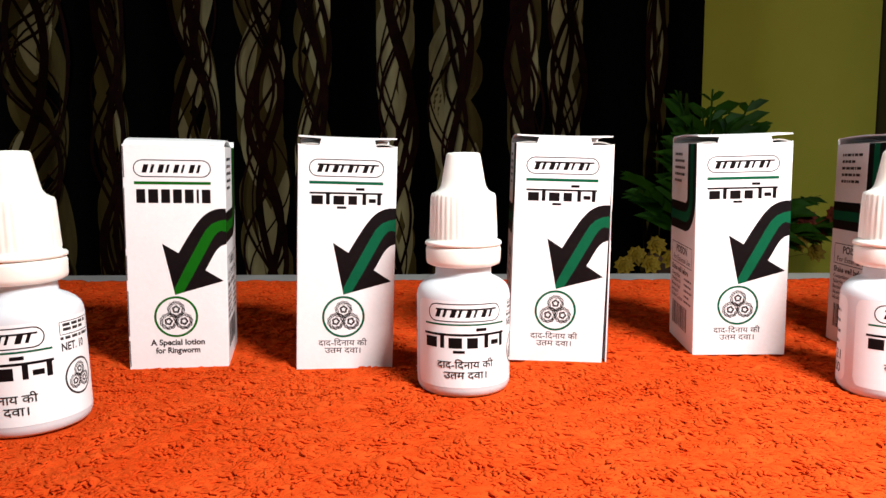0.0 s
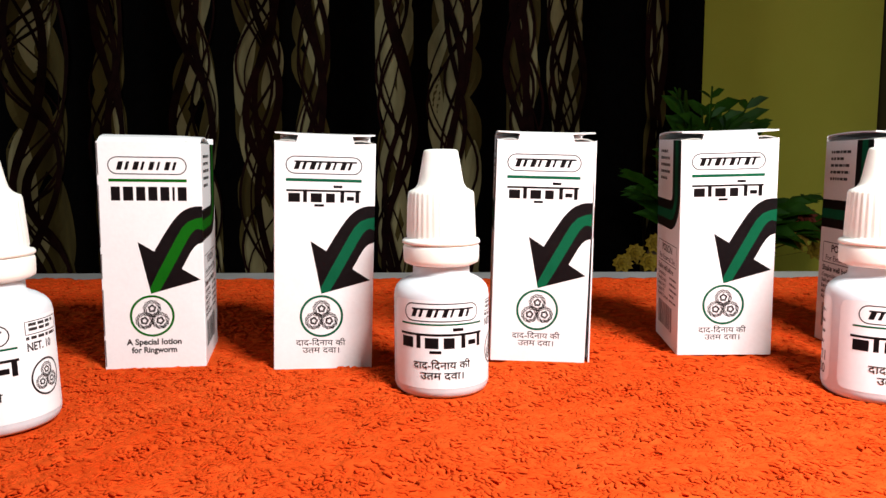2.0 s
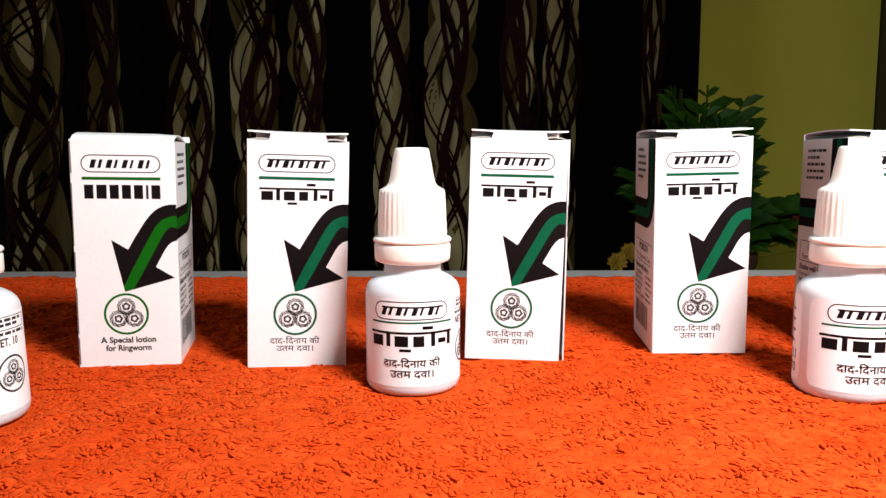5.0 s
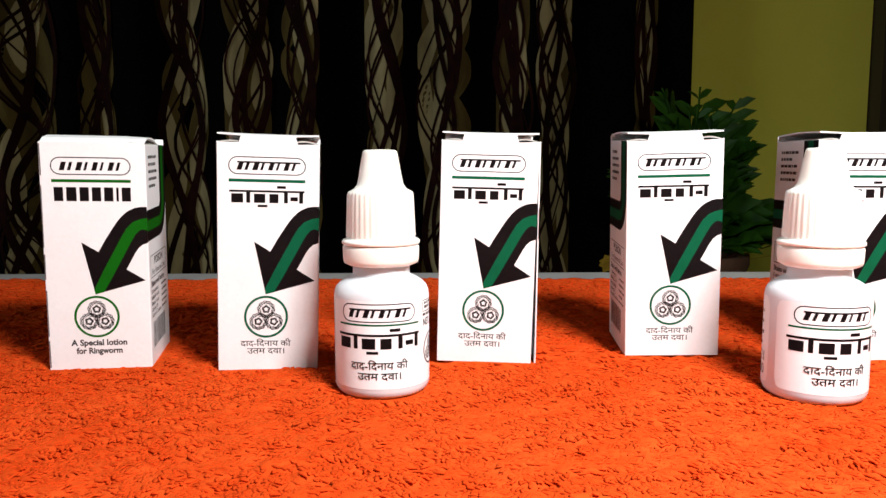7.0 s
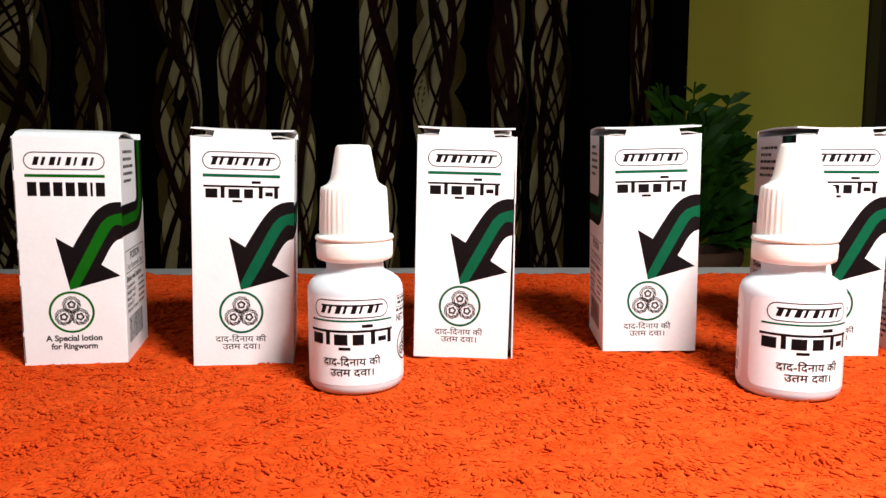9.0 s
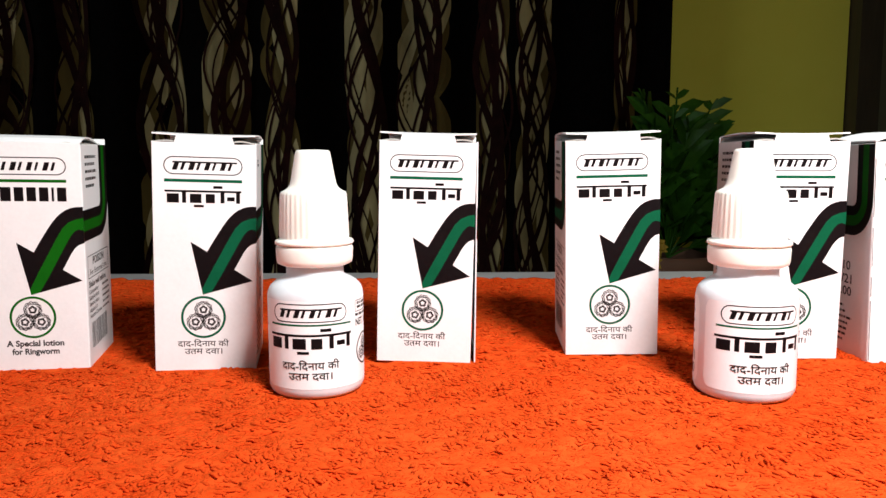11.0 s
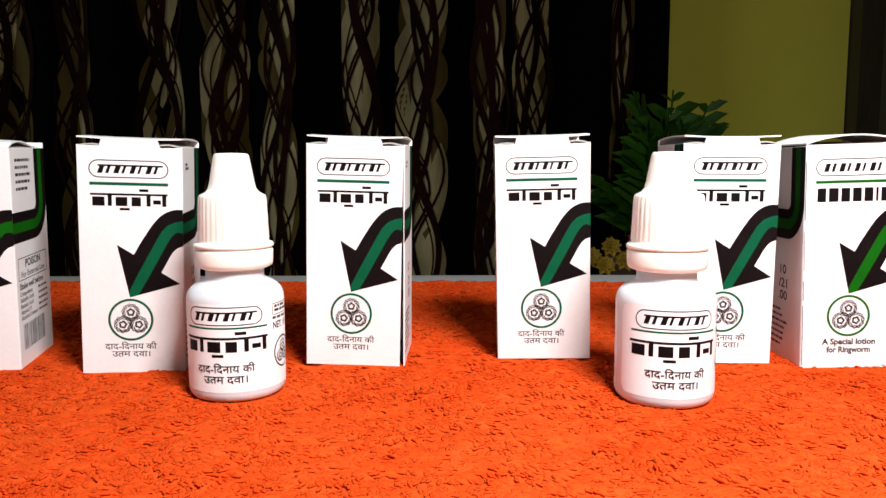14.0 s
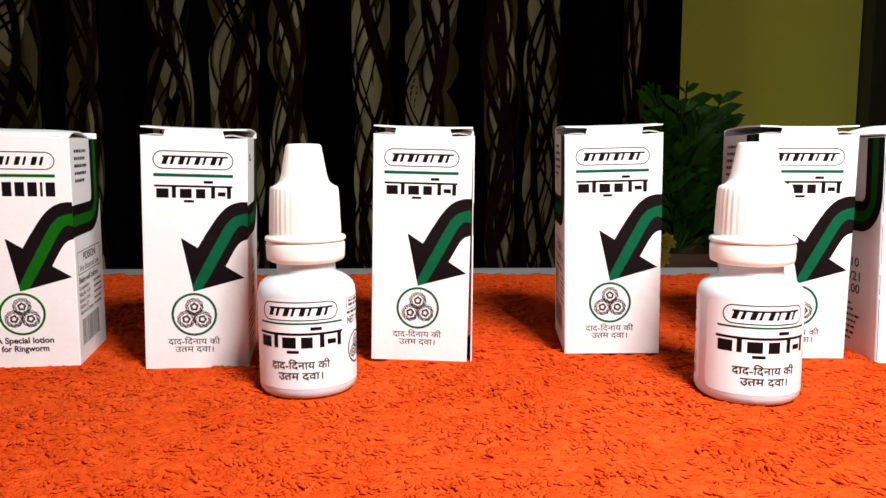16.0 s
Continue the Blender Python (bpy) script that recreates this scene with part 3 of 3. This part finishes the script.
def towel():
    x0, x1, y0, y1 = -0.42, 0.62, -0.36, 0.182
    # the grid is fine where the camera passes near
    xs = list(np.linspace(x0, -0.22, 60, endpoint=False)) + list(np.arange(-0.22, 0.38, 0.0009)) + list(np.linspace(0.38, x1, 60))
    fine = np.concatenate([np.arange(-0.10, 0.0, 0.0008), np.arange(0.0, 0.07, 0.0010), np.linspace(0.07, y1, 100)])
    ys = list(np.linspace(y0, -0.10, 60, endpoint=False)) + list(fine)
    nx, ny = len(xs) - 1, len(ys) - 1
    edge = lambda x: 0.004 * noise.noise((x * 14, 1.7, 0)) - 0.006 * x
    verts, faces = [], []
    for x in xs:
        e = edge(x)
        for y in ys:
            yy = y + e * max(0.0, y / y1) ** 3
            verts.append((x, yy, height(x, yy)))
    for i in range(nx):
        for j in range(ny):
            q = i * (ny + 1) + j
            faces.append((q, q + ny + 1, q + ny + 2, q + 1))
    m = len(verts)
    rim = [i * (ny + 1) for i in range(nx + 1)] + [nx * (ny + 1) + j for j in range(1, ny + 1)] + [i * (ny + 1) + ny for i in range(nx - 1, -1, -1)] + list(range(ny - 1, 0, -1))
    verts += [(verts[a][0], verts[a][1], -0.0031) for a in rim]
    for k in range(len(rim)):
        a, b = rim[k], rim[(k + 1) % len(rim)]
        faces.append((a, m + k, m + (k + 1) % len(rim), b))
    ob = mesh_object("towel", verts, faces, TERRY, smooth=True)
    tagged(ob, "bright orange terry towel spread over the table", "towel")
    # short bent loops of the pile, lying over one another
    g = np.random.default_rng(5)
    spots = []
    for ya, yb, step in ((-0.10, 0.0, 0.00122), (0.0, 0.07, 0.0018), (0.07, 0.178, 0.0026)):
        gx, gy = np.meshgrid(np.arange(-0.26, 0.42, step), np.arange(ya, yb, step * 0.95))
        gx = gx + (np.arange(gx.shape[0]) % 2)[:, None] * step / 2
        q = np.stack([gx.ravel(), gy.ravel()], 1) + g.normal(0, step * 0.33, (gx.size, 2))
        spots.append(np.c_[q, np.full(len(q), step)])
    s = np.concatenate(spots)
    tight = np.zeros(len(s), bool)
    for fx, fy, yaw, _, _, _ in FEET:
        c, q = math.cos(radians(yaw)), math.sin(radians(yaw))
        dx, dy = s[:, 0] - fx * MM, s[:, 1] - fy * MM
        u, v = dx * c + dy * q, dy * c - dx * q
        tight |= (u > -0.0014) & (u < W * MM + 0.0014) & (v > -0.0014) & (v < D * MM + 0.0014)
    for fx, fy, _ in ROUND_FEET:
        tight |= np.hypot(s[:, 0] - fx * MM, s[:, 1] - fy * MM) < 0.0129
    s = s[~tight]
    n = len(s)
    lift = np.array([height(x, y) for x, y, _ in s]) - 0.0001
    turn = np.array([noise.noise((x * 70, y * 70, 9.0)) for x, y, _ in s]) * 2.6 + g.normal(0, 0.55, n) - 0.7
    big = s[:, 2] / 0.00135
    long = g.uniform(0.0013, 0.0025, n) * big ** 0.6
    rise = g.uniform(0.00004, 0.00028, n) * (1.0 + 0.9 * np.array([noise.noise((x * 210, y * 210, 6.0)) for x, y, _ in s]))
    fat = g.uniform(0.00038, 0.00060, n) * big ** 0.7
    bow = g.normal(0, 0.0004, n)
    dx, dy = np.cos(turn), np.sin(turn)
    levels = ((-0.1, 0.0, 0.75), (0.45, 0.95, 1.0), (0.9, 0.75, 0.8))
    sides = 5
    pts = np.empty((n, 3 * sides + 1, 3))
    for k, (along, up, wide) in enumerate(levels):
        side = bow * (1.0 if k == 1 else 0.0)
        for c in range(sides):
            a = 2 * math.pi * c / sides
            across = side + math.cos(a) * fat * wide
            pts[:, k * sides + c, 0] = s[:, 0] + dx * long * along - dy * across
            pts[:, k * sides + c, 1] = s[:, 1] + dy * long * along + dx * across
            pts[:, k * sides + c, 2] = lift + rise * up + math.sin(a) * fat * wide * 0.45
    tip = 3 * sides
    pts[:, tip, 0], pts[:, tip, 1] = s[:, 0] + dx * long * 1.12, s[:, 1] + dy * long * 1.12
    pts[:, tip, 2] = lift + rise * 0.45
    one = [(k * sides + c, k * sides + (c + 1) % sides, k * sides + sides + (c + 1) % sides, k * sides + sides + c) for k in range(2) for c in range(sides)]
    ends = [(2 * sides + c, 2 * sides + (c + 1) % sides, tip) for c in range(sides)]
    start = (np.arange(n) * (tip + 1))[:, None, None]
    quads, tips = (np.array(one)[None] + start).reshape(-1), (np.array(ends)[None] + start).reshape(-1)
    me = bpy.data.meshes.new("pile")
    nq, nt = n * 2 * sides, n * sides
    me.vertices.add(n * (tip + 1))
    me.vertices.foreach_set("co", pts.reshape(-1))
    me.loops.add(nq * 4 + nt * 3)
    me.loops.foreach_set("vertex_index", np.concatenate([quads, tips]))
    me.polygons.add(nq + nt)
    me.polygons.foreach_set("loop_start", np.concatenate([np.arange(nq) * 4, nq * 4 + np.arange(nt) * 3]))
    me.polygons.foreach_set("use_smooth", [True] * (nq + nt))
    me.update(calc_edges=True)
    me.validate()
    me.materials.append(TUFTS)
    pile = new("pile", me)
    pile.parent = ob
    tagged(pile, "soft orange cotton loops lying over one another", kind="stuff")


towel()


# ---- curtain ----
def curtain():
    x0, x1, z0, z1 = -1.25, 0.530, FLOOR_Z + 0.03, 1.75

    def fold(x):
        return 1.165 + 0.020 * math.sin(x * 43 + 0.8 * math.sin(x * 9)) + 0.008 * math.sin(x * 17 + 1)

    n, rows = 260, 10
    verts, faces = [], []
    for i in range(n + 1):
        x = x0 + (x1 - x0) * i / n
        for j in range(rows + 1):
            verts.append((x, fold(x), z0 + (z1 - z0) * j / rows))
    for i in range(n):
        for j in range(rows):
            q = i * (rows + 1) + j
            faces.append((q, q + rows + 1, q + rows + 2, q + 1))
    ob = mesh_object("curtain", verts, faces, CLOTH, smooth=True)
    tagged(ob, "black curtain with beige leaf columns and maroon strands", "curtain")
    sol = ob.modifiers.new("thickness", "SOLIDIFY")
    sol.thickness, sol.offset = 0.0012, 1.0
    rnd = random.Random(11)
    on = lambda lift: (lambda x, z: (x, fold(x) - lift, z))
    columns = ((-1.10, 0.040), (-0.99, 0.040), (-0.86, 0.050), (-0.715, 0.060), (-0.585, 0.030), (-0.425, 0.042), (-0.30, 0.046), (-0.205, 0.040),
               (-0.05, 0.036), (0.062, 0.050), (0.19, 0.030), (0.265, 0.036), (0.437, 0.024))
    for k, (xc, reach) in enumerate(columns):
        xc += 0.008
        lift = 0.0020
        # broad brown leaves first, then the beige ones over them, lens-shaped and leaning to and fro
        pale_lanes = (-0.52, 0.0, 0.52) if reach > 0.033 else (-0.35, 0.35)
        for mat, lanes, wide in ((MOTIF_DARK, (-0.4, 0.4), (0.45, 0.60)), (MOTIF, pale_lanes, (0.30, 0.46))):
            for lane in lanes:
                z, way = -0.30 + rnd.uniform(0, 0.12), rnd.choice((-1, 1))
                while z < 0.62:
                    tall, half = rnd.uniform(0.10, 0.20), rnd.uniform(*wide) * reach
                    cx, bend, slant = xc + (lane + rnd.uniform(-0.12, 0.12)) * reach, rnd.uniform(-0.15, 0.15) * reach, way * rnd.uniform(0.05, 0.30) * reach
                    leaf = Print()
                    for i in range(13):
                        q = i / 12
                        mid = cx - slant * math.cos(math.pi * q) + bend * math.sin(math.pi * q)
                        w = half * max(0.02, math.sin(math.pi * q)) ** 0.75
                        leaf.v += [(min(max(mid + w * (2 * j / 5 - 1), xc - reach), xc + reach), z + tall * q) for j in range(6)]
                    leaf.f = [(i * 6 + j, i * 6 + j + 1, i * 6 + j + 7, i * 6 + j + 6) for i in range(12) for j in range(5)]
                    if mat == MOTIF_DARK or rnd.random() < (0.30 if xc < -0.5 else 0.62 if xc < -0.1 else 0.9):
                        leaf.put("leaf_motif", on(lift), mat, ob)
                        lift += 0.00004
                    z, way = z + tall * rnd.uniform(0.70, 0.95), -way
        for q in range(8):
            thick = 0.0030 if q < 2 else 0.0050 if q < 5 else rnd.uniform(0.008, 0.013)
            ph, am, per = rnd.uniform(0, 6.3), rnd.uniform(0.35, 0.85) * reach, rnd.uniform(0.28, 0.42) if q < 5 else rnd.uniform(0.40, 0.60)
            dr = rnd.uniform(-0.4, 0.4) * reach
            strand = Print()
            strand.stroke([(xc + dr + am * math.sin(ph + i * 0.02 / per * 6.28) + 0.003 * math.sin(ph * 3 + i * 0.5), -0.30 + i * 0.02) for i in range(50)], thick, False, 9)
            strand.put("strand_motif", on(0.0042 + q * 0.0003), STRAND, ob)


curtain()


# ---- flowers behind the table ----
def flower_pot():
    ob = new("potted_plant")
    tagged(ob, "dark green leafy plant with yellow and red flowers", "plant")
    cx, cy, base = 0.450, 0.90, -0.21
    v, f = lathe([(0.055, 0), (0.062, 0.004), (0.078, 0.11), (0.084, 0.125), (0.084, 0.14), (0.074, 0.14), (0.07, 0.12)], 40)
    mesh_object("pot", [(x + cx, y + cy, z + base) for x, y, z in v], f, CLAY, ob, "brown clay pot", True)
    rnd = random.Random(3)
    for k in range(32):
        ang = 2 * math.pi * k / 11 + rnd.uniform(-0.2, 0.2)
        reach, rise = rnd.uniform(0.03, 0.12), rnd.uniform(0.22, 0.36)
        if k >= 11:
            reach, rise = rnd.uniform(0.06, 0.14), rnd.uniform(0.10, 0.22)
        if k >= 23:
            ang, reach, rise = rnd.uniform(-0.9, 0.6), rnd.uniform(0.06, 0.26), rnd.uniform(0.04, 0.13)
        verts, faces = [], []
        spine = []
        for i in range(15):
            q = i / 14
            r = reach * q ** 1.3
            spine.append(Vector((cx + math.cos(ang) * r, cy + math.sin(ang) * r * 0.7, base + 0.13 + rise * (q - 0.22 * q ** 3))))
        for i in range(14):
            a, b = spine[i], spine[i + 1]
            o = len(verts)
            for p in (a, b):
                verts += [(p.x - 0.0016, p.y, p.z), (p.x + 0.0016, p.y, p.z), (p.x, p.y - 0.002, p.z)]
            faces += [(o, o + 1, o + 4, o + 3), (o + 1, o + 2, o + 5, o + 4), (o + 2, o, o + 3, o + 5)]
            if i < 3 or i % 2:
                continue
            q = i / 14
            size = 0.098 * math.sin(math.pi * min(1, 0.25 + q * 0.72)) * rnd.uniform(0.8, 1.15)
            along = (b - a).normalized()
            for s in (-1, 1):
                out = Vector((math.cos(ang + s * 1.35), math.sin(ang + s * 1.35), rnd.uniform(-0.1, 0.35))).normalized()
                way = (out * 0.75 + along * 0.85).normalized()
                wide = way.cross(Vector((rnd.uniform(-0.4, 0.4), -0.8, 0.6))).normalized() * size * 0.15
                dip = Vector((0, 0, -0.12 * size))
                o = len(verts)
                verts += [tuple(a), tuple(a + way * size * 0.35 + wide), tuple(a + way * size * 0.35 - wide), tuple(a + way * size * 0.4 + dip * 0.3),
                          tuple(a + way * size * 0.7 + wide * 0.8 + dip * 0.5), tuple(a + way * size * 0.7 - wide * 0.8 + dip * 0.5), tuple(a + way * size * 0.72 + dip), tuple(a + way * size + dip * 2)]
                faces += [(o, o + 1, o + 3), (o, o + 3, o + 2), (o + 1, o + 4, o + 6, o + 3), (o + 3, o + 6, o + 5, o + 2), (o + 4, o + 7, o + 6), (o + 6, o + 7, o + 5)]
        mesh_object("frond", verts, faces, FROND, ob)
    blooms = [(-0.15, -0.10, 0.137, YELLOW), (-0.115, -0.11, 0.14, YELLOW), (-0.06, -0.11, 0.14, YELLOW), (0.14, -0.06, 0.15, YELLOW), (-0.105, -0.10, 0.165, YELLOW), (-0.075, -0.11, 0.160, YELLOW), (-0.130, -0.09, 0.150, YELLOW), (-0.05, -0.10, 0.16, YELLOW), (-0.09, -0.12, 0.148, YELLOW), (-0.065, -0.08, 0.172, RED),
              (0.125, -0.06, 0.20, RED), (0.145, -0.05, 0.175, RED), (0.11, -0.07, 0.165, YELLOW), (0.165, -0.06, 0.205, RED)]
    for bx, by, bz, mat in blooms:
        verts, faces = [], []
        c = Vector((cx + bx, cy + by, base + bz))
        for layer, (count, size, tilt) in enumerate(((9, 0.016, 0.35), (7, 0.012, 0.8), (5, 0.008, 1.2))):
            for k in range(count):
                a = 2 * math.pi * k / count + layer * 0.4 + rnd.uniform(-0.15, 0.15)
                d = Vector((math.cos(a) * math.cos(tilt), -math.sin(tilt) * 0.8 + 0.2 * math.sin(a), math.sin(a) * math.cos(tilt) + 0.2)).normalized()
                s = d.cross(Vector((0, -1, 0.3))).normalized() * size * 0.36
                o = len(verts)
                verts += [tuple(c), tuple(c + d * size * 0.55 + s), tuple(c + d * size * 0.6 + Vector((0, 0.002, -0.001))), tuple(c + d * size * 0.55 - s), tuple(c + d * size + Vector((0, 0, -0.002)))]
                faces += [(o, o + 1, o + 2), (o, o + 2, o + 3), (o + 1, o + 4, o + 2), (o + 2, o + 4, o + 3)]
        o = len(verts)
        foot = Vector((cx + bx * 0.3, cy + by * 0.3, base + 0.125))
        for p in (foot, c):
            verts += [(p.x - 0.0015, p.y, p.z), (p.x + 0.0015, p.y, p.z), (p.x, p.y - 0.002, p.z)]
        faces += [(o, o + 1, o + 4, o + 3), (o + 1, o + 2, o + 5, o + 4), (o + 2, o, o + 3, o + 5)]
        mesh_object("flower", verts, faces, mat, ob, "yellow flower" if mat == YELLOW else "red flower")
    st = new("plant_stand")
    tagged(st, "dark wooden stand under the flower pot", "stand")
    part("top", slab(cx - 0.13, cx + 0.13, cy - 0.13, cy + 0.13, base - 0.025, base, 0.003), WOOD, st)
    for x in (-0.10, 0.10):
        for y in (-0.10, 0.10):
            part("leg", slab(cx + x - 0.014, cx + x + 0.014, cy + y - 0.014, cy + y + 0.014, FLOOR_Z, base - 0.0255, 0.002), WOOD, st)


flower_pot()

# ---- boxes and bottles on the towel ----
HINDI = "white card medicine box with teal-striped black arrow, "
ENGLISH = "white card medicine box with green-striped black arrow, "
BOXES = ((True, "rolled", ENGLISH + "rolled lid", ("left",), 0.0), (False, "tucked", HINDI + "tucked lid", (), 0.0),
         (False, "tucked", HINDI + "open seam", (), 2.2), (False, "tucked", HINDI + "leaning slightly", (), 0.0),
         (False, "tucked", HINDI + "behind a bottle", (), 0.0), (True, "sprung", ENGLISH + "sprung lid", ("left",), 0.0))
for seed, ((english, lid, label, seams, flare), (x, y, yaw, lean, tip, z)) in enumerate(zip(BOXES, FEET), 1):
    stand(medicine_box(english, lid, seed, label, seams, flare), x, y, yaw, lean, tip, z)

BOTTLES = (("small white dropper bottle leaning on the towel", 0), ("small white dropper bottle with ivory cap", 0),
           ("small white dropper bottle with label turned aside", -4.5))
for seed, ((label, yaw), (x, y, lean)) in enumerate(zip(BOTTLES, ROUND_FEET), 21):
    dropper_bottle(seed, label).matrix_world = pose(x * MM, y * MM, -0.0014, 0, lean, yaw)
